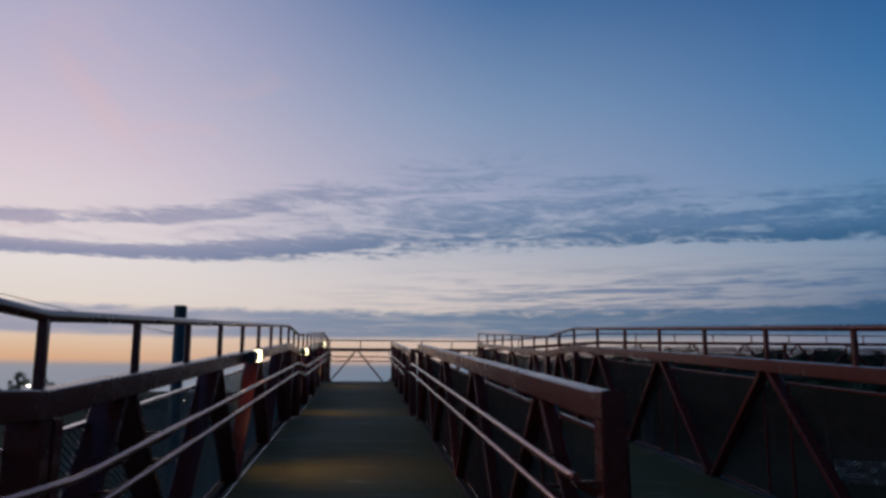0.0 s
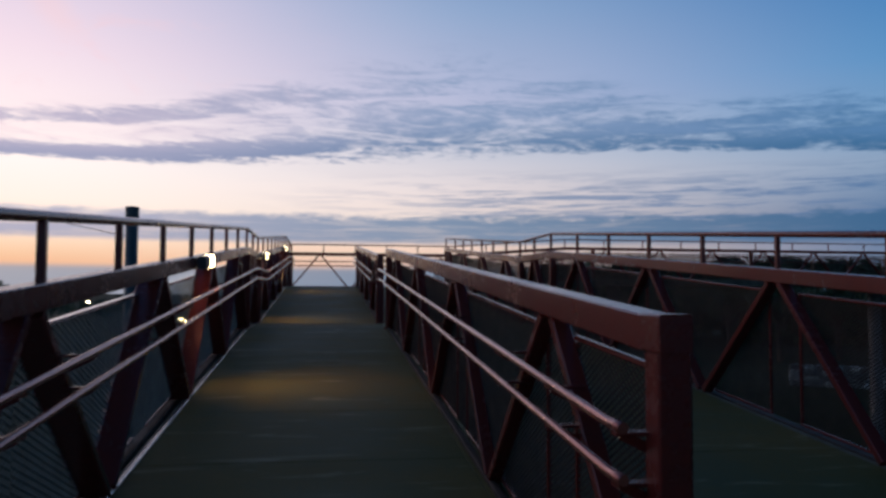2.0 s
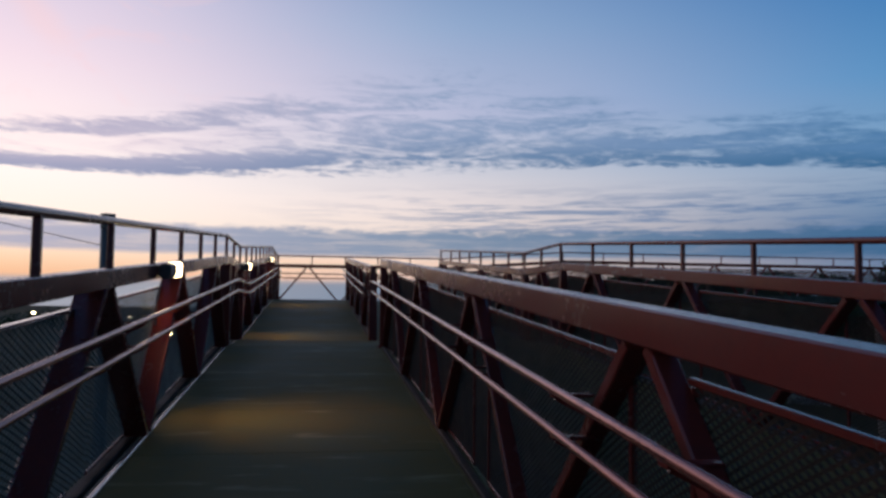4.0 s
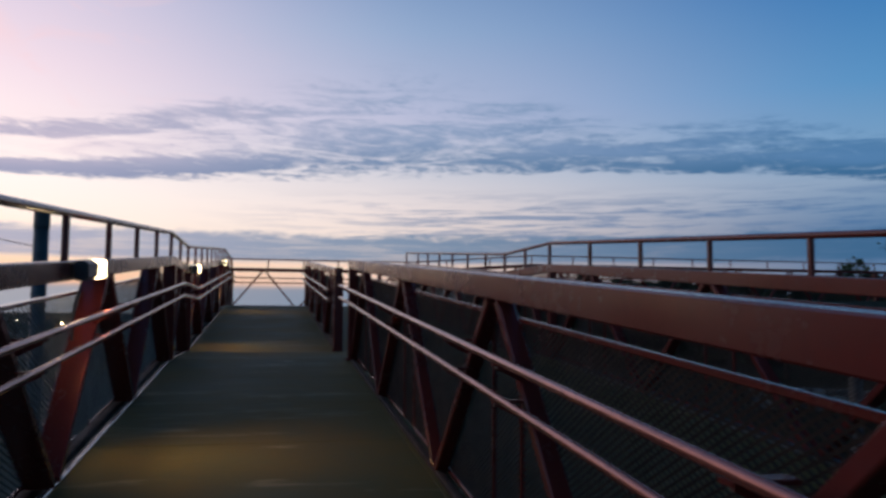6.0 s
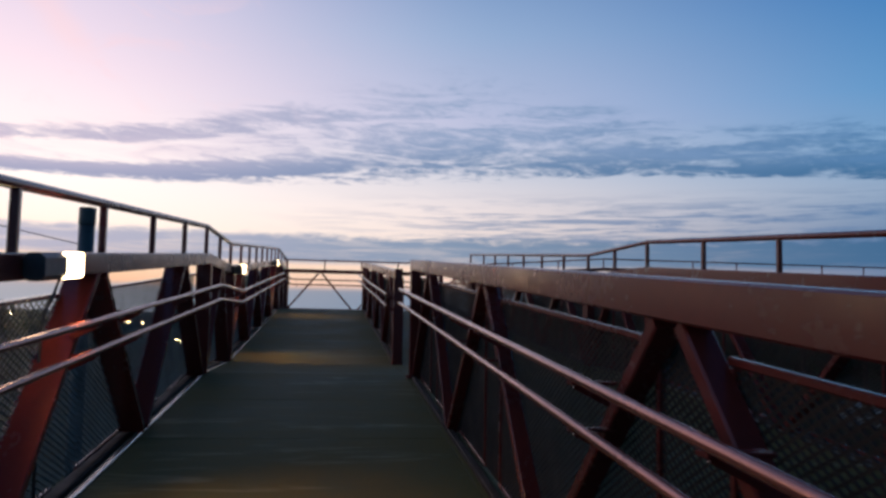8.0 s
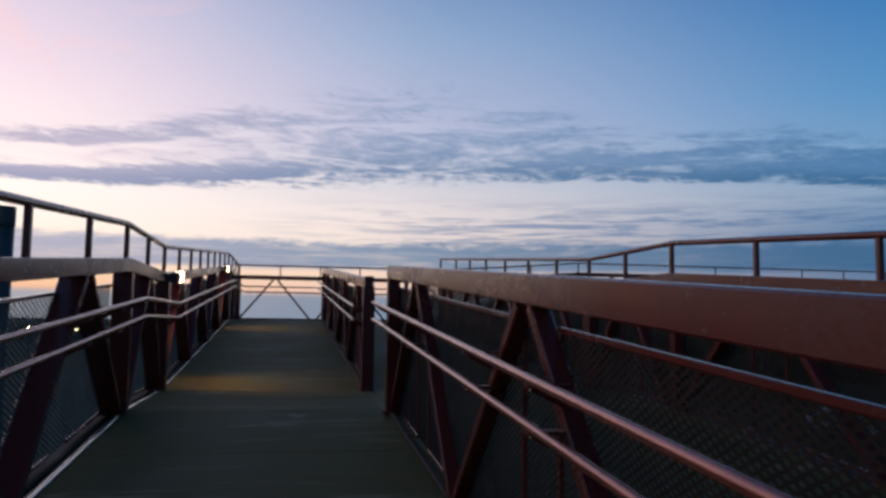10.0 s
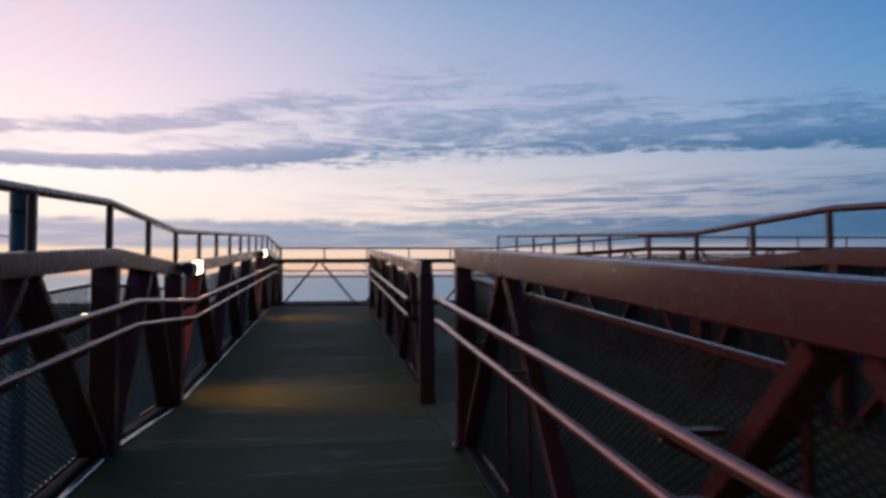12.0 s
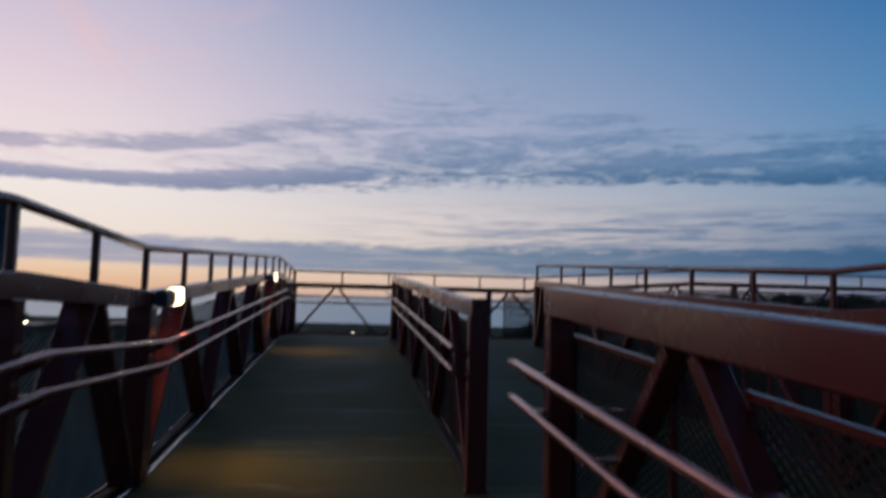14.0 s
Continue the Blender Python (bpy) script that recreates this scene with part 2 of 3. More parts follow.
scuff(DECK, (0.32, 0.28, 0.17), 0.7)
JOINT = surface("joint_filler", (0.12, 0.11, 0.07), (0.05, 0.05, 0.03), (0.6, 0.8), 5, 60, 0.1)
TEAL = surface("teal_post_paint", (0.085, 0.11, 0.10), (0.06, 0.075, 0.07), (0.4, 0.6), 2, 50, 0.05)
HOUSING = surface("lamp_housing", (0.09, 0.085, 0.08), (0.055, 0.06, 0.06), (0.35, 0.5), 8, 90, 0.02)
CONCRETE = surface("pier_concrete", (0.30, 0.29, 0.27), (0.20, 0.19, 0.18), (0.8, 0.9), 1.2, 30, 0.2)
CABLE = surface("black_cable", (0.03, 0.03, 0.035), (0.05, 0.05, 0.05), (0.5, 0.7), 5, 60, 0.02)
GRASS = surface("night_grass", (0.034, 0.046, 0.022), (0.056, 0.054, 0.030), (0.9, 1.0), 0.05, 1.5, 0.3, spec=0.05)
BARK = surface("bark", (0.08, 0.055, 0.035), (0.04, 0.03, 0.02), (0.8, 0.95), 3, 25, 0.4)
LEAF = surface("leaves", (0.035, 0.065, 0.022), (0.060, 0.085, 0.030), (0.5, 0.7), 0.6, 12, 0.1)
STONE = surface("pale_stone", (0.62, 0.66, 0.62), (0.22, 0.25, 0.23), (0.75, 0.9), 2.4, 9, 0.5)
STONE_DARK = surface("dark_stone", (0.24, 0.27, 0.25), (0.07, 0.08, 0.075), (0.75, 0.9), 2.4, 9, 0.5)
LAMP_GLOW = glow("lamp_lens", (1.0, 0.74, 0.42), 11)
STREET_GLOW = glow("street_bulb", (1.0, 0.80, 0.45), 35)


# ---- mesh helpers ----
def put(name, bm, mat, parent=None, label="", category="", group="", kind=""):
    me = bpy.data.meshes.new(name)
    bmesh.ops.recalc_face_normals(bm, faces=bm.faces)
    bm.to_mesh(me)
    bm.free()
    me.materials.append(mat)
    ob = new(name, me)
    ob.parent = parent
    return tagged(ob, label, category, group, kind)


def part(name, bm, mat, parent, label=""):
    return put(name, bm, mat, parent, label)


def thing(name, label, category, group="", kind=""):
    ob = new(name)
    ob.empty_display_size = 0.1
    return tagged(ob, label, category, group, kind)


def profile(w, h, c):
    """A box outline w by h about its centre, its corners cut by c."""
    w, h = w / 2, h / 2
    return [(-w + c, h), (w - c, h), (w, h - c), (w, -h + c), (w - c, -h), (-w + c, -h), (-w, -h + c), (-w, h - c)]


def sweep(rings, bm):
    n = len(rings[0])
    vs = [[bm.verts.new(p) for p in ring] for ring in rings]
    for a, b in zip(vs, vs[1:]):
        for i in range(n):
            bm.faces.new((a[i], a[(i + 1) % n], b[(i + 1) % n], b[i]))
    bm.faces.new(vs[0]), bm.faces.new(vs[-1])
    return bm


def strip(pts, w, h, c=0.008, bm=None):
    """A box section along pts (x, y, z of the top's middle), cut upright at each point."""
    bm = bm or bmesh.new()
    return sweep([[(x + u, y, z - h / 2 + v) for u, v in profile(w, h, c)] for x, y, z in pts], bm)


def bar(a, b, w, d, up=(1, 0, 0), c=0.005, bm=None):
    """A box bar from a to b, w along up and d across."""
    bm = bm or bmesh.new()
    a, b = Vector(a), Vector(b)
    t = (b - a).normalized()
    u = (Vector(up) - Vector(up).dot(t) * t).normalized()
    v = t.cross(u)
    return sweep([[p + u * i + v * j for i, j in profile(w, d, c)] for p in (a, b)], bm)


def tube(pts, r, n=12, bm=None):
    bm = bm or bmesh.new()
    pts = [Vector(p) for p in pts]
    rings = []
    for i, p in enumerate(pts):
        t = (pts[min(i + 1, len(pts) - 1)] - pts[max(i - 1, 0)]).normalized()
        u = t.orthogonal().normalized() if abs(t.z) > 0.9 else t.cross(Vector((0, 0, 1))).normalized()
        v = u.cross(t)
        rings.append([p + r * (math.cos(math.tau * k / n) * u + math.sin(math.tau * k / n) * v) for k in range(n)])
    sweep(rings, bm)
    for f in bm.faces:
        f.smooth = len(f.verts) == 4
    return bm


def run(ya, yb):
    return [ya] + [y for y in (Y0, Y1, Y2, Y3) if ya < y < yb] + [yb]


def line(x, ya, yb, h):
    """Points along the deck's profile at height h above it."""
    return [(x, y, zf(y) + h) for y in run(ya, yb)]


def bend(x, ya, yb, h, r=0.07):
    """The same with its corners rounded, for bent tubes."""
    pts = []
    for y in run(ya, yb):
        if y in (ya, yb):
            pts.append((x, y, zf(y) + h))
        else:
            for k in (-1, -0.4, 0.4, 1):
                q = y + k * r
                pts.append((x, q, zf(q) * 0.5 + 0.25 * (zf(q - r * 0.6) + zf(q + r * 0.6)) + h))
    return pts


# ---- ground ----
def build_ground():
    bm = bmesh.new()
    bmesh.ops.create_grid(bm, x_segments=60, y_segments=60, size=3500)
    for v in bm.verts:
        far = v.co.xy.length
        v.co.z = -6.0 + (0.8 * noise.noise(v.co * 0.004) if far > 200 else 0)
    put("ground", bm, GRASS, kind="structure", label="dark grassy ground below the footbridge", category="ground")


build_ground()


# ---- decks ----
def deck_plate(x0, x1, ya, yb):
    """One deck plate, its top on the deck's profile, with cut edges."""
    bm = bmesh.new()
    c, t = 0.003, 0.035
    rows = []
    for y, inset in ((ya, c), (yb, -c)):
        rows.append([(x0 + c, y + inset, zf(y)), (x1 - c, y + inset, zf(y))])
    top = [bm.verts.new(p) for p in (rows[0][0], rows[0][1], rows[1][1], rows[1][0])]
    rim = [bm.verts.new(p) for p in ((x0, ya, zf(ya) - c), (x1, ya, zf(ya) - c), (x1, yb, zf(yb) - c), (x0, yb, zf(yb) - c))]
    low = [bm.verts.new(p.co - Vector((0, 0, t))) for p in rim]
    bm.faces.new(top), bm.faces.new(low)
    for a, b in ((top, rim), (rim, low)):
        for i in range(4):
            bm.faces.new((a[i], a[(i + 1) % 4], b[(i + 1) % 4], b[i]))
    return bm


def build_decks():
    floor = put("floor", strip(line((XL + XR) / 2, YB, YE + 0.1, -0.008), XR - XL + 0.05, 0.20), JOINT, kind="structure",
                label="dark greenish coated bridge deck with cross joints", category="floor")
    bm = sweep([[(x, y, zx(x) - d) for y, d in ((Y3 + 0.05, 0.008), (YE + 0.1, 0.008), (YE + 0.1, 0.2), (Y3 + 0.05, 0.2))] for x in (XR + 0.03, 4.62, 8.92, 27.0)], bmesh.new())
    upper = put("floor", bm, JOINT, kind="structure", label="dark coated deck of the upper footbridge", category="floor")
    cuts = [YB] + [Y0 - 1.47 * k for k in range(7, 0, -1)] + [Y0 + (Y1 - Y0) * k / 7 for k in range(7)] + [Y1, Y1 + 1.04] \
        + [Y2 + (Y3 - Y2) * k / 7 for k in range(7)] + [Y3, Y3 + 1.35, Y3 + 2.7, YE]
    for ya, yb in zip(cuts, cuts[1:]):
        part("deck_plate", deck_plate(XL + 0.05, XM - 0.055, ya + 0.004, yb - 0.004), DECK, floor)
        part("deck_plate", deck_plate(XM + 0.055, XR - 0.05, ya + 0.004, yb - 0.004), DECK, floor)
        part("deck_plate", deck_plate(XM - 0.049, XM + 0.049, ya + 0.004, yb - 0.004), DECK, floor)
    for k in range(16):
        x0 = 3.78 + 1.43 * k
        bm = deck_plate(x0, x0 + 1.424, Y3 + 0.1, YE)
        for v in bm.verts:
            v.co.z += zx(v.co.x) - zf(YE)
        part("deck_plate", bm, DECK, upper)
    for x, ya, yb in ((XL + 0.03, YB, YE),):
        put("trim", strip(line(x, ya, yb, 0.012), 0.03, 0.03, 0.003), ZINC, kind="structure", label="pale galvanised edge strip along the deck", category="trim")
    for x in (XL + 0.3, XR - 0.3):
        for y in (-18.0, -9.0, 1.04, 13.9):
            put("pier", tube([(x, y, -6.2), (x, y, zf(y) - 0.2)], 0.22, 20), CONCRETE, label="round concrete pier under the footbridge deck", category="pier", group="bridge piers")
    for x in (10.0, 20.0):
        put("pier", tube([(x, 13.9, -6.2), (x, 13.9, zx(x) - 0.2)], 0.22, 20), CONCRETE, label="round concrete pier under the footbridge deck", category="pier", group="bridge piers")


# ---- truss parapets ----
def mesh_sheet(place, length, h0, h1, lw=0.047, sw=0.028, t=0.0100):
    """Diamond mesh in a sheet of that length; place(u, v) gives the point."""
    verts, faces = [], []
    hh = h1 - h0
    slope = sw / lw
    k = -hh / slope
    while k < length:
        for sgn in (1, -1):
            u0, u1 = k, k + hh / slope
            a, b = max(u0, 0.0), min(u1, length)
            if b - a < 0.01:
                continue
            va, vb = (a - u0) * slope, (b - u0) * slope
            if sgn < 0:
                va, vb = hh - va, hh - vb
            p, q = Vector(place(a, h0 + va)), Vector(place(b, h0 + vb))
            d = (q - p).normalized()
            side = Vector(place(a + 0.01, h0 + va)) - Vector(place(a, h0 + va))
            nrm = side.cross(Vector((0, 0, 1))).normalized()
            w = d.cross(nrm).normalized()
            n = len(verts)
            for e in (p, q):
                verts.extend([tuple(e + w * t * 0.5 + nrm * sgn * 0.001), tuple(e - w * t * 0.5 + nrm * 0.003), tuple(e - w * t * 0.5 - nrm * 0.003)])
            faces.extend([(n, n + 1, n + 4, n + 3), (n + 1, n + 2, n + 5, n + 4), (n + 2, n, n + 3, n + 5)])
        k += lw
    return verts, faces


def mesh_part(name, data, mat, parent):
    me = bpy.data.meshes.new(name)
    me.from_pydata(data[0], [], data[1])
    me.materials.append(mat)
    ob = new(name, me)
    ob.parent = parent
    return ob


def panel(place, length, parent, across_dir, strand=0.009):
    """A framed mesh panel; place(u, v) gives its points."""
    fr = bar(place(0, 0.03), place(length, 0.03), 0.02, 0.022, up=across_dir, c=0.003)
    pale = strand < 0.008
    for u in () if pale else (0.014, length - 0.014):
        bar(place(u, 0.045), place(u, 1.03), 0.022, 0.022, up=across_dir, c=0.003, bm=fr)
    f = part("panel_frame", fr, RED, parent)
    top = 1.018 if pale else 1.045
    # left rails swap paint for bright metal, which puts the sunset sheen into the material
    part("cap_rail", bar(place(0, top), place(length, top), 0.036 if pale else 0.022, 0.022, up=across_dir, c=0.004), ZINC if pale else RED, f)
    mesh_part("wire_mesh", mesh_sheet(place, length, 0.03, 1.018 if pale else 1.04, *((0.072, 0.036) if pale else (0.047, 0.028)), t=strand), WIRE_HAZE if pale else WIRE, f)


def leg(p, q, parent, across_dir, width=0.098):
    """One diagonal with the small plate at its head."""
    bm = bar(p, q, width, 0.05, up=across_dir)
    h = Vector(p)
    side = Vector(across_dir)
    along = Vector((0, 1, 0)) if abs(side.x) > 0.5 else Vector((1, 0, 0))
    bar(h - along * 0.05 + Vector((0, 0, 0.012)), h + along * 0.05 + Vector((0, 0, 0.012)), width - 0.006, 0.012, up=across_dir, c=0.002, bm=bm)
    part("diagonal", bm, RED, parent)


def truss(x, ya, yb, apexes, half, posts, out, label, group="truss parapets", width=0.098):
    """A length of parapet: chords, W diagonals from the apexes, posts, and mesh panels on its outer side."""
    t = thing("truss_parapet", label, "parapet", group)
    width = 0.165 if x == XL else width
    part("top_chord", strip(line(x, ya, yb, HC), 0.10, 0.112, 0.006), RED, t)
    if x == XM:
        part("bottom_chord", strip(line(x, ya + 0.13, yb - 0.11, 0.03), 0.05, 0.035), WIRE, t)
    else:
        part("bottom_chord", strip(line(x + out * 0.09, ya, yb, -0.004), 0.08, 0.16), WIRE, t)
    for y in apexes:
        for s in (-1, 1):
            y2 = min(max(y + s * (half - 0.05), ya + 0.06), yb - 0.1)
            if abs(y2 - y) > 0.3:
                xo = x + out * (width - 0.098) / 2 if x == XL else x + out * (0.098 - width) * 0.9
                leg((xo, y + s * 0.075, zf(y + s * 0.075) + HC - 0.122), (xo, y2, zf(y2) + 0.02), t, (1, 0, 0), width)
    for y, w in posts:
        post = part("post", bar((x, y, zf(y) + 0.012), (x, y, zf(y) + HC - 0.113), w * (1.5 if x == XL else 1), w, c=0.006), RED, t)
        if x == XM:
            bm = bar((x, y - 0.075, zf(y) + 0.008), (x, y + 0.075, zf(y) + 0.008), 0.15, 0.014, c=0.002)
            for i in (-0.062, 0.062):
                for j in (-0.062, 0.062):
                    tube([(x + i, y + j, zf(y) + 0.012), (x + i, y + j, zf(y) + 0.026)], 0.009, 6, bm)
            part("base_plate", bm, RED, post)
    xo = x + out * (0.10 if x == XL else 0.062)
    # same mesh on all sides; the thicker strands stand in for deeper shade
    strand = 0.0062 if x == XL else 0.009
    edges = [ya + 0.05] + [y for y in apexes] + [yb - 0.05]
    for a, b in zip(edges, edges[1:]):
        a, b = a + 0.2 * (a in apexes), b - 0.2 * (b in apexes)
        if b - a > 0.4:
            panel(lambda u, v, a=a: (xo, a + u, zf(a + u) + v), b - a, t, (1, 0, 0), strand)
    # added strips without frames that stand in for the darkness of the apex gaps
    for y in apexes:
        mesh_part("infill_mesh", mesh_sheet(lambda u, v, a=y - 0.2: (xo, a + u, zf(a + u) + v), 0.4, 0.03, 1.0, *((0.072, 0.036) if x == XL else (0.047, 0.028)), t=strand), WIRE_HAZE if x == XL else WIRE, t)
    return t


def guard(x, ys, label):
    t = thing("guard_rail", label, "railing", "guard rails on the parapets")
    part("top_rail", tube(bend(x, ys[0], ys[-1], HR - 0.024), 0.025), RED, t)
    for y in ys:
        y = min(max(y, ys[0] + 0.03), ys[-1] - 0.03)
        part("rail_post", bar((x, y, zf(y) + HC), (x, y, zf(y) + HR - 0.03), 0.038, 0.042, c=0.006), RED, t)
    return t


def handrail(x, ya, yb, side, marks):
    """Two tubes carried on brackets from the parapet at side (-1: it stands to the left)."""
    t = thing("handrail", "red painted double tubular handrail on steel brackets", "handrail", "double handrails")
    for name, h in (("upper_rail", 0.914), ("lower_rail", 0.767)):
        part(name, tube(bend(x, ya, yb, h), 0.0168, 14), RED_TUBE, t)
        for y in marks:
            z = zf(y) + h
            bm = bar((x, y, z - 0.026), (x + side * 0.15, y, z - 0.026), 0.055, 0.012, up=(0, 1, 0), c=0.002)
            bar((x + side * 0.02, y, z - 0.03), (x + side * 0.14, y, z - 0.09), 0.010, 0.03, up=(0, 1, 0), c=0.002, bm=bm)
            part("bracket", bm, RED, t)
    return t


def split(a, b, n):
    return [a + (b - a) * k / n for k in range(n)]


def build_parapets():
    red = "dark red steel truss parapet with wire mesh"
    bay = 2.565
    bay2 = (Y3 - Y2) / 4
    # outer parapet on the sunset side
    low_apex = [Y0 - 2.565 * (k + 0.5) for k in (3, 2, 1, 0)]
    l_apex = [-10.26 + bay * (k + 0.5) - 0.08 for k in range(4)]
    r_apex = [-1.38 - 2.55 * k for k in (3, 2, 1, 0)]
    m_apex = r_apex
    up_apex = [Y2 + bay2 * (k + 0.5) for k in range(4)]
    for x, out, ax in ((XL, -1, l_apex), (XR, 1, r_apex)):
        truss(x, YB, Y0, low_apex, 1.28, [(YB + 0.05, 0.09), (Y0 - 0.06, 0.09)], out, red + " along a landing")
        truss(x, Y0, Y1, ax, 1.28, [(Y0 + 0.06, 0.09), (Y1 - 0.06, 0.10)], out, red + " along the ramp")
        truss(x, Y1, Y2, [1.04], 0.96, [(Y2 - 0.06, 0.10)], out, red + " along a landing")
    truss(XL, Y2, Y3, up_apex, bay2 / 2, [(Y2 + 0.06, 0.09), (Y3 - 0.06, 0.09)], -1, red + " along the ramp")
    truss(XL, Y3, YE - 0.06, [Y3 + 1.0, Y3 + 3.0], 1.0, [(YE - 0.12, 0.10)], -1, red + " on the top landing")
    yr = 11.32
    truss(XR, Y2, yr, up_apex, bay2 / 2, [(Y2 + 0.06, 0.09), (yr - 0.06, 0.12)], 1, red + " along the ramp")
    # the parapet between the two lanes, open at the landing
    truss(XM, -10.32, -0.12, m_apex, 1.29, [(-10.26, 0.10), (-0.18, 0.10)], 1, red + " between the two lanes", width=0.078)
    truss(XM, 1.78, Y3, up_apex, bay2 / 2, [(1.845, 0.125), (Y3 - 0.06, 0.10)], 1, red + " between the two lanes", width=0.078)
    # guard rails
    ys = [Y0 - 1.28 * k for k in range(9, 0, -1)] + split(Y0, Y1, 8) + split(Y1, Y2, 2) + split(Y2, Y3, 8)
    guard(XL, ys + split(Y3, YE, 3) + [YE], "dark red tubular guard rail on short posts above the parapet")
    yr_posts = [Y0 - 1.28 * k for k in range(9, 0, -1)] + [-10.36 + 1.29 * k for k in range(8)] + [0.03, 1.06, 2.09, 3.24] + [4.5 + 1.27 * k for k in range(5)]
    guard(XR, yr_posts + [yr], "dark red tubular guard rail on short posts above the parapet")
    # handrails
    handrail(-0.95, YB + 0.3, YE - 0.25, -1, [y + s * 0.45 for y in low_apex + l_apex + up_apex for s in (-1, 1)] + [0.02, 2.03, Y3 + 1.0, Y3 + 3.0])
    handrail(0.918, -10.275, 0.02, 1, [y + s * 0.45 for y in m_apex for s in (-1, 1)] + [-10.2, -0.14])
    handrail(0.918, 1.93, Y3, 1, [y + s * 0.45 for y in up_apex for s in (-1, 1)] + [2.0])


def zx(x):
    """Height of the upper bridge's deck at x: a short rise, then level."""
    return zf(YE) + S * min(max(x - 4.62, 0), 4.3)


def build_end():
    """The parapet across the top of the ramps, which runs on along the upper bridge."""
    xa, xb, rise = XL - 0.05, 27.0, (4.62, 8.92)
    knots = [xa, *rise, xb]

    def lengths(name, y, h, w, d, mat, parent):
        for a, b in zip(knots, knots[1:]):
            part(name, bar((a, y, zx(a) + h), (b, y, zx(b) + h), w, d, up=(0, 1, 0), c=0.006), mat, parent)

    t = thing("truss_parapet", "dark red steel truss parapet across the upper footbridge", "parapet", "truss parapets")
    lengths("top_chord", YE, HC - 0.056, 0.10, 0.112, RED, t)
    lengths("bottom_chord", YE + 0.09, -0.04, 0.08, 0.18, RED, t)
    x = -0.10
    while x < xb - 1.2:
        for s in (-1, 1):
            x1, x2 = x + s * 0.06, max(x + s * 0.98, xa + 0.1)
            leg((x1, YE, zx(x1) + HC - 0.122), (x2, YE, zx(x2) + 0.02), t, (0, 1, 0))
        x += 2.12
    for xp in (XL + 0.02, 3.62, 9.98, 16.34, 22.7):
        part("post", bar((xp, YE - 0.01, zx(xp) + 0.02), (xp, YE - 0.01, zx(xp) + HC - 0.113), 0.12, 0.12), RED, t)
    for k in range(15):
        a = 4.0 + 1.5 * k
        panel(lambda u, v, a=a: (a + u, YE + 0.06, zx(a + u) + v), 1.44, t, (0, 1, 0))
    g = thing("guard_rail", "dark red tubular guard rail across the upper footbridge", "railing", "guard rails on the parapets")
    part("top_rail", tube([(x, YE, zx(x) + HR - 0.024) for x in knots], 0.022), RED, g)
    for xp in [-1.09 + 1.12 * k for k in range(6)] + [5.9, 7.4, 8.9] + [10.42 + 1.53 * k for k in range(11)]:
        part("rail_post", bar((xp, YE, zx(xp) + HC), (xp, YE, zx(xp) + HR - 0.03), 0.036, 0.036), RED, g)
    h = thing("handrail", "red painted double tubular handrail on steel brackets", "handrail", "double handrails")
    for name, hh in (("upper_rail", 0.92), ("lower_rail", 0.767)):
        part(name, tube([(x, YE - 0.17, zx(x) + hh) for x in (-0.95, *rise, xb)], 0.0195), RED_TUBE, h)
        for k in range(13):
            xp = -0.8 + 2.12 * k
            z = zx(xp) + hh
            part("bracket", tube([(xp, YE - 0.17, z - 0.02), (xp, YE - 0.17, z - 0.05), (xp, YE - 0.02, z - 0.06)], 0.008, 8), RED, h)


# ---- lamps on the parapet ----
def build_lamps():
    first = None
    for y in (-4.86, 2.38, 9.66, -12.1):
        if first is None:
            t = first = thing("bulkhead_lamp", "glowing warm bulkhead lamp in a dark housing on the parapet chord", "lamp", "lamps along the parapet")
            bm = bar((0, -0.24, 0), (0, 0.03, 0), 0.085, 0.118, c=0.022)
            part("housing", bm, HOUSING, t)
            bm = bar((0, 0.032, 0), (0, 0.27, 0), 0.084, 0.116, c=0.010)
            part("lens", bm, LAMP_GLOW, t, "glowing warm white lens")
            bm = bar((-0.028, 0.272, 0), (-0.028, 0.30, 0), 0.03, 0.10, c=0.006)
            part("end_cap", bm, HOUSING, t)
            part("feed_cable", tube([(-0.06, 0.28, 0.03), (-0.17, 0.62, -0.06), (-0.175, 0.55, -0.15), (-0.175, 0.42, -0.24), (-0.175, 0.37, -0.38), (-0.175, 0.36, -0.7), (-0.175, 0.36, -1.16)], 0.009, 8), CABLE, t)
            t.matrix_basis = pose(-1.024, y, zf(y) + 1.185, 4.3 if y < 0 or y > Y2 else 0)
        else:
            copy_thing(first, pose(-1.024, y, zf(y) + 1.185, 0 if y < Y0 else 4.3))
        lamp = bpy.data.lights.new("lamp_light", "AREA")
        lamp.shape, lamp.size, lamp.size_y, lamp.energy, lamp.color, lamp.spread = "RECTANGLE", 0.06, 0.2, 3.6, (1.0, 0.56, 0.20), radians(85)
        new("lamp_light", lamp).matrix_basis = look((-0.99, y + 0.15, zf(y) + 1.11), (-0.25, y + 0.15, zf(y)))


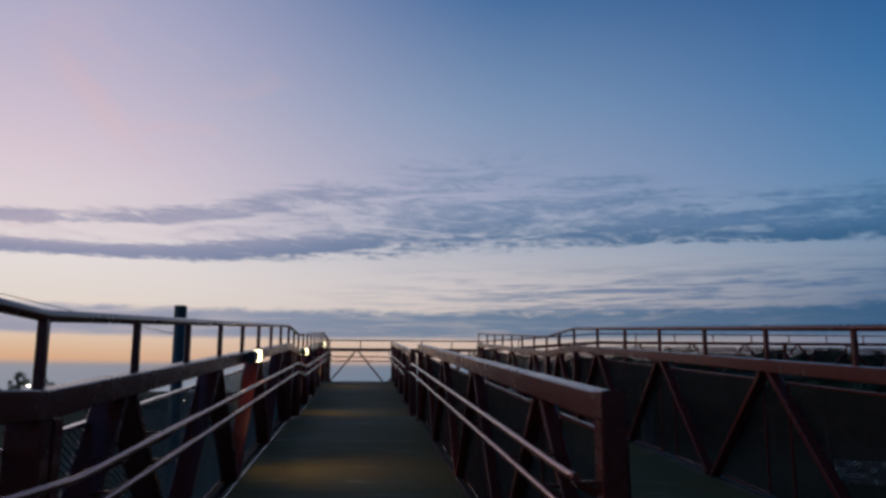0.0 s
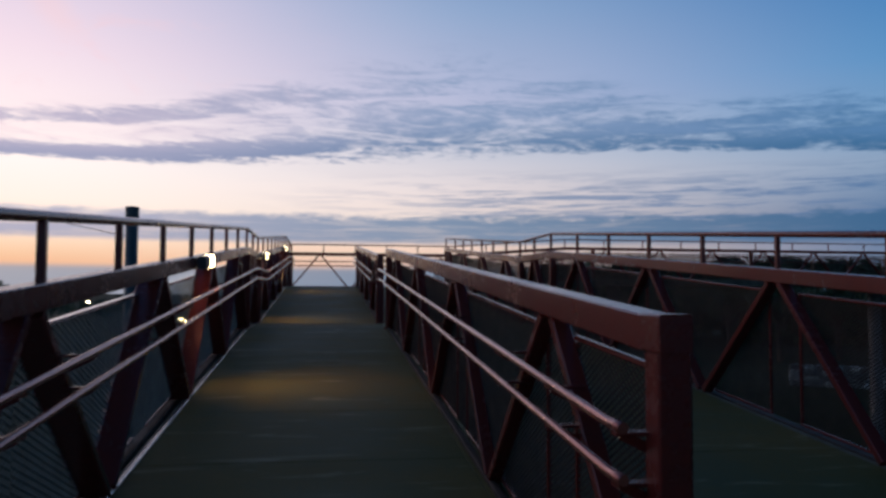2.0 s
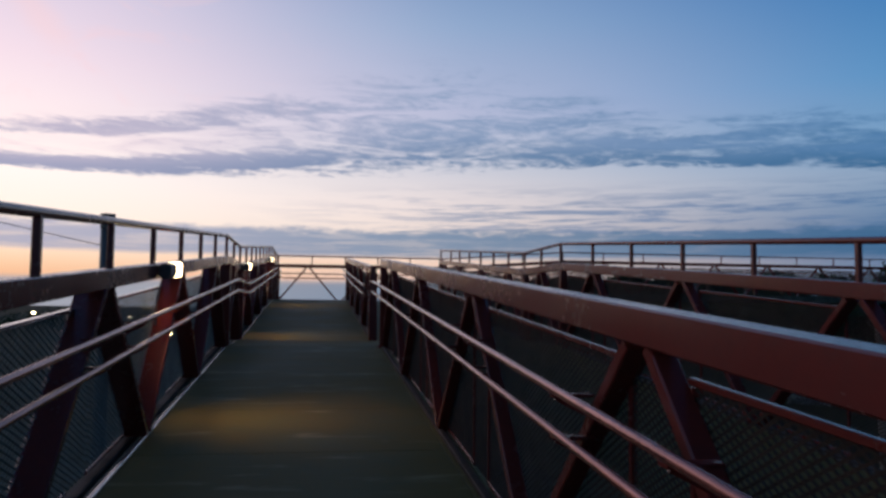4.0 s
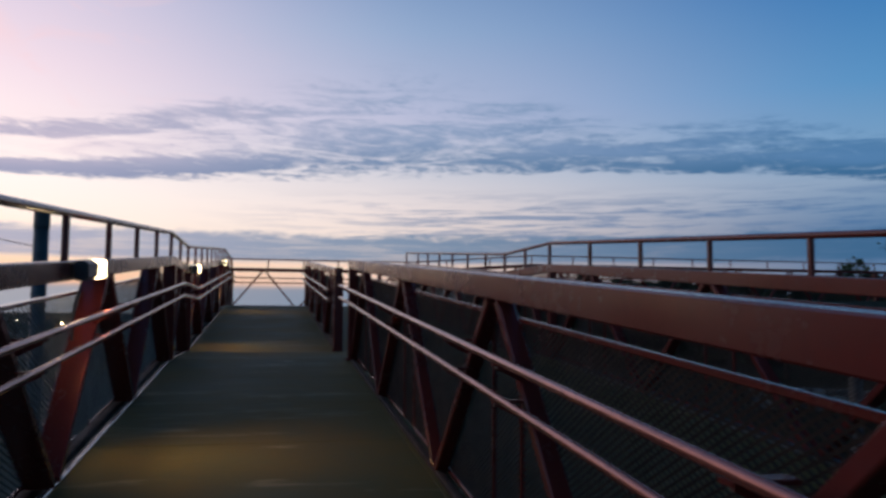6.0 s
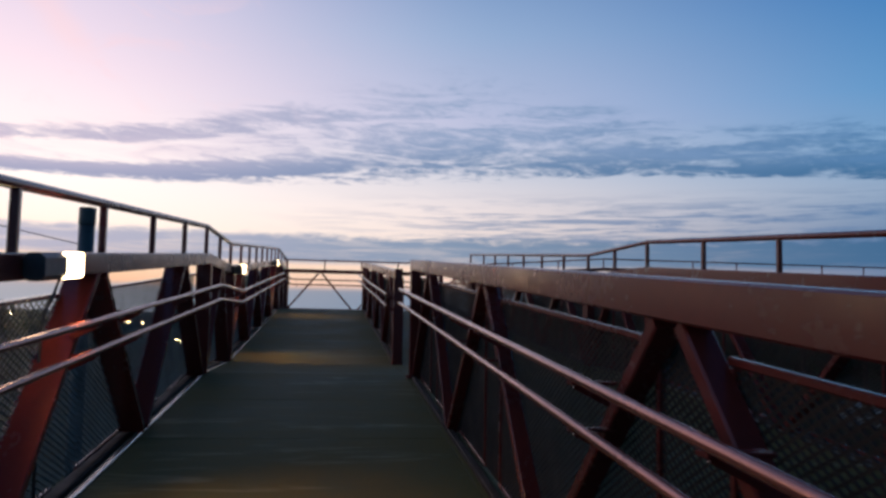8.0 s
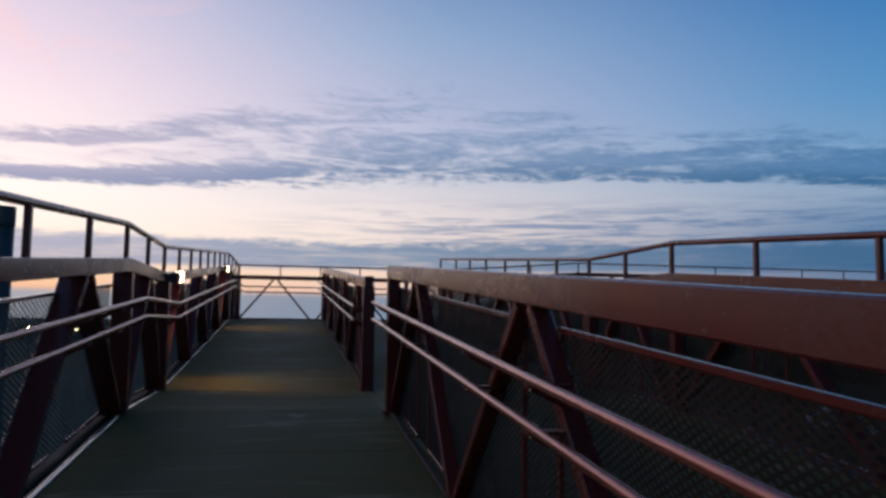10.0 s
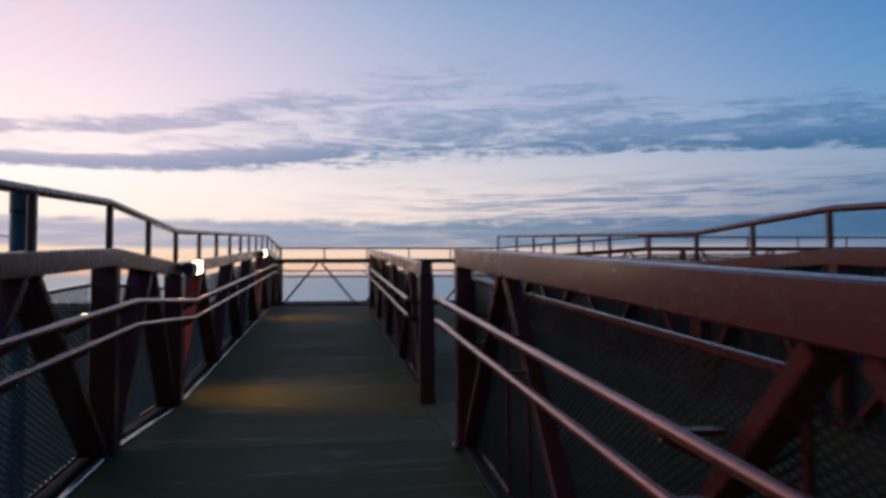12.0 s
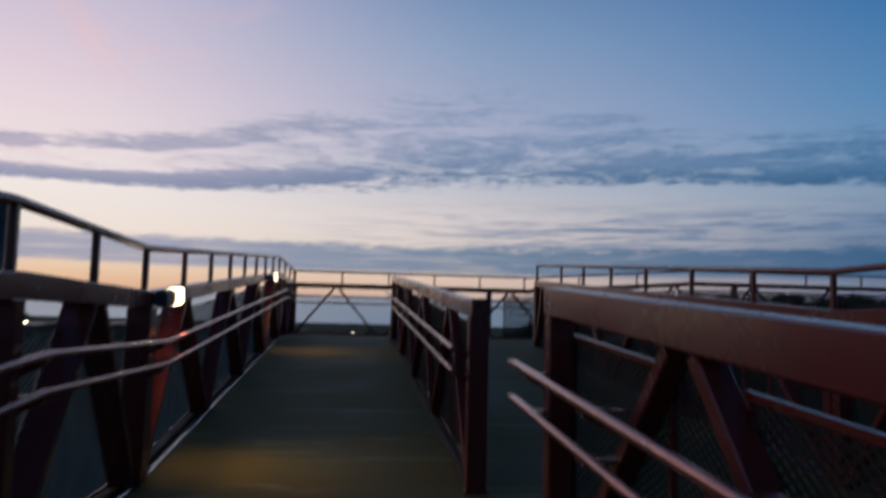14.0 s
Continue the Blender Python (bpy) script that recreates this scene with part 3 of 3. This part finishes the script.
# ---- beyond the bridge ----
def build_pole():
    t = thing("utility_pole", "teal painted steel pole with a capped top beside the ramp", "pole")
    x, y = -4.79, 8.53
    part("shaft", tube([(x, y, -6.1), (x, y, 0), (x, y, 3.12)], 0.155, 24), TEAL, t)
    part("cap", tube([(x, y, 3.12), (x, y, 3.16), (x, y, 3.40), (x, y, 3.45), (x, y, 3.475)], 0.165, 24), TEAL, t)
    for v in t.children[1].data.vertices:
        k = 1.0 if v.co.z < 3.42 else 0.9 if v.co.z < 3.46 else 0.62
        v.co.x, v.co.y = x + (v.co.x - x) * k, y + (v.co.y - y) * k
    w = thing("overhead_cable", "black overhead cable running to the teal pole", "cable")
    pts = []
    for k in range(25):
        s = k / 24
        pts.append((-4.92 - 17 * s, 8.5, 2.72 + 4.6 * s - 1.0 * s * (1 - s)))
    part("span", tube(pts, 0.011, 6), CABLE, w)
    part("drop", tube([(-4.92, 8.45, 2.72), (-4.72, 8.33, 2.45), (-4.64, 8.36, 2.1), (-4.63, 8.37, 0.5), (-4.63, 8.37, -3)], 0.010, 6), CABLE, w)


def leaf_cloud(rng, clumps, per, size):
    """Loose leaf clusters: small bent quads scattered in each clump (x, y, z, radius)."""
    verts, faces = [], []
    for cx, cy, cz, r in clumps:
        for k in range(per):
            d = rng.normal(size=3)
            d /= np.linalg.norm(d)
            p = np.array((cx, cy, cz)) + d * r * rng.uniform(0.35, 1.0) * np.array((1, 1, 0.8))
            a = rng.normal(size=3)
            a /= np.linalg.norm(a)
            b = np.cross(a, rng.normal(size=3))
            b /= np.linalg.norm(b)
            s = size * rng.uniform(0.6, 1.4)
            n = len(verts)
            verts.extend([tuple(p - a * s), tuple(p + b * s * 0.45), tuple(p + a * s), tuple(p - b * s * 0.45)])
            faces.append((n, n + 1, n + 2, n + 3))
    return verts, faces


def make_tree(seed, height, spread, airy, label):
    rng = np.random.default_rng(seed)
    t = thing("tree", label, "tree", "trees beyond the bridge")
    bm = bmesh.new()
    trunk_h = height * 0.45

    def limb(p, q, r0, r1):
        p, q = Vector(p), Vector(q)
        d = (q - p).normalized()
        u = d.orthogonal().normalized()
        v = d.cross(u)
        sweep([[e + r * (math.cos(math.tau * k / 7) * u + math.sin(math.tau * k / 7) * v) for k in range(7)] for e, r in ((p, r0), (p.lerp(q, 0.5) + Vector((0.05, 0.03, 0)) * height * 0.2, (r0 + r1) / 2), (q, r1))], bm)

    limb((0, 0, -0.2), (0.1, 0.05, trunk_h), 0.035 * height, 0.022 * height)
    clumps = []
    for k in range(9):
        a, e = rng.uniform(0, math.tau), rng.uniform(0.2, 1.0)
        tip = (math.cos(a) * spread * e * 0.8, math.sin(a) * spread * e * 0.8, height * rng.uniform(0.55, 0.93))
        limb((0.1, 0.05, trunk_h * rng.uniform(0.75, 1.0)), tip, 0.014 * height, 0.004 * height)
        for j in range(3 if airy else 4):
            o = rng.normal(size=3) * spread * 0.22
            clumps.append((tip[0] + o[0], tip[1] + o[1], tip[2] + o[2] * 0.7, spread * rng.uniform(0.16, 0.3)))
    part("trunk", bm, BARK, t)
    mesh_part("crown", leaf_cloud(rng, clumps, 90 if airy else 110, 0.03 * height * (0.46 if airy else 0.75)), LEAF, t)
    return t


def at(az, dist, base=(0.1, -8.0)):
    return base[0] + dist * math.sin(radians(az)), base[1] + dist * math.cos(radians(az))


def build_trees():
    rng = np.random.default_rng(5)
    kinds = [make_tree(3, 8.5, 3.6, False, "dark leafy tree beyond the bridge at dusk"), make_tree(8, 7.4, 3.4, False, "low dark bushy tree beyond the bridge"),
             make_tree(11, 9.0, 2.5, True, "airy thin-leaved tree standing against the evening sky")]
    used = [False] * 3
    spots = [(43.0, 62, 0, 1.22), (40.0, 75, 1, 1.1), (36.5, 70, 0, 0.92), (33.0, 66, 1, 1.08), (29.5, 72, 0, 0.90), (26.5, 80, 1, 1.0), (23.5, 85, 0, 0.86), (47.0, 58, 1, 1.2),
             (20.5, 92, 1, 0.98), (52.0, 60, 0, 1.1), (45.0, 90, 0, 1.1), (31.0, 95, 0, 1.0), (38.0, 100, 1, 1.15), (17.5, 105, 0, 0.84), (57.0, 66, 1, 1.1),
             (46.5, 43, 2, 1.28), (-22.3, 150, 2, 1.12), (-20.9, 158, 2, 0.95), (-23.8, 165, 0, 0.85), (-27.0, 150, 1, 0.95), (-16.0, 190, 1, 0.7)]
    for az, d, k, s in spots:
        if az > 0:
            d, s = d * 1.4, s * 1.22
        x, y = at(az, d)
        m = pose(x, y, -6.0, 0, 0, float(rng.uniform(0, 360))) @ Matrix.Diagonal((s, s, s, 1))
        if used[k]:
            copy_thing(kinds[k], m).scale = (s, s, s)
        else:
            kinds[k].matrix_basis = m
            used[k] = True


def build_woods():
    rng = np.random.default_rng(21)
    clumps = []
    for k in range(420):
        az, d = rng.uniform(-42, 62), rng.uniform(230, 340)
        x, y = at(az, d)
        h = rng.uniform(4.0, 6.4)
        clumps.append((x, y, -6 + h * 0.5, h * 0.55))
    ob = mesh_part("far_woods", leaf_cloud(rng, clumps, 60, 0.55), LEAF, None)
    tagged(ob, "dark line of low far woods on the horizon", "woods", kind="stuff")
    clumps = []
    for k in range(1500):
        az = rng.uniform(12, 64)
        x, y = at(az, rng.uniform(125, 150))
        crest = 12.3 + 0.9 * noise.noise(Vector((az * 0.35, 0.5, 2.0))) - 6.0 * max(0.0, (17 - az) / 5)
        clumps.append((x, y, -6 + rng.uniform(0.05, 1.0) * crest, rng.uniform(0.9, 1.9)))
    ob = mesh_part("near_woods", leaf_cloud(rng, clumps, 60, 0.85), LEAF, None)
    tagged(ob, "dark unlit woods beside the upper footbridge", "woods", kind="stuff")


def build_stone_wall():
    """A low wall of rough pale stones on a dark bank below the bridge."""
    rng = np.random.default_rng(14)
    along, back = Vector((math.cos(radians(-33)), math.sin(radians(-33)), 0)), Vector((math.sin(radians(33)), math.cos(radians(33)), 0))
    start = Vector((26.0, 29.0, -3.75))
    bm = bmesh.new()
    bmesh.ops.create_grid(bm, x_segments=28, y_segments=18, size=1)
    for v in bm.verts:
        u, w = v.co.x, v.co.y
        rise = max(0.0, 1 - max(abs(u), abs(w)) ** 2) ** 0.5
        v.co = start + along * (6 + u * 22) + back * (5 + w * 11)
        v.co.z = -6.15 + 2.42 * min(1.0, rise * 1.25) + 0.06 * noise.noise(v.co * 0.8)
    put("ground", bm, GRASS, kind="structure", label="dark grassy bank below the footbridge", category="ground")
    t = thing("stone_wall", "low pale mottled wall of rough stones on a dark bank", "wall")
    z = 0.0
    for row in range(4):
        h = float(rng.uniform(0.27, 0.35))
        u = 0.0
        while u < 6.0:
            w = float(rng.uniform(0.22, 0.62))
            bm = bmesh.new()
            bmesh.ops.create_cube(bm, size=1)
            bmesh.ops.bevel(bm, geom=bm.edges[:], offset=0.16, segments=1, affect="EDGES")
            d = float(rng.uniform(-0.06, 0.06))
            for v in bm.verts:
                q = Vector((v.co.x * w * 0.96, v.co.y * 0.4 + d, v.co.z * h * 0.94)) + Vector(rng.uniform(-0.025, 0.025, 3))
                v.co = start + along * (u + w / 2 + q.x) + back * q.y + Vector((0, 0, z + h / 2 + q.z))
            part("stone", bm, STONE if rng.uniform() < 0.5 else STONE_DARK, t)
            u += w
        z += h


def build_street_lamps():
    first = None
    for az, d, z in ((-9.8, 110, -2.6), (-10.15, 112, -2.5), (-12.4, 150, -0.9), (-13.3, 150, -0.8), (-16.0, 150, -0.5), (-18.3, 160, -0.3), (-20.3, 170, 0.2), (-22.2, 150, 1.8), (41.2, 56.8, 3.42), (0.4, 300, -2.2), (-3.0, 310, -1.4), (3.2, 320, -1.6)):
        x, y = at(az, d)
        if first is None:
            t = first = thing("street_lamp", "lit street lamp on a thin pole far below", "street lamp", "street lamps in the distance")
            part("pole", tube([(0, 0, -9), (0, 0, 0), (0.0, 0, 0.12)], 0.04, 8), CABLE, t)
            part("arm", tube([(0, 0, 0.1), (0.0, -0.5, 0.16)], 0.035, 8), HOUSING, t)
            bm = bmesh.new()
            bmesh.ops.create_icosphere(bm, subdivisions=2, radius=0.26)
            bmesh.ops.scale(bm, vec=(1.2, 1.5, 0.55), verts=bm.verts)
            bmesh.ops.translate(bm, vec=(0, -0.55, 0.05), verts=bm.verts)
            part("bulb", bm, STREET_GLOW, t, "glowing warm bulb")
            t.matrix_basis = pose(x, y, z)
        else:
            k = 0.5 if d > 200 or d < 60 else 0.75
            copy_thing(first, pose(x, y, z)).scale = (k, k, k)


build_parapets()
build_end()
build_lamps()
build_pole()
build_trees()
build_woods()
build_stone_wall()
build_street_lamps()
build_decks()
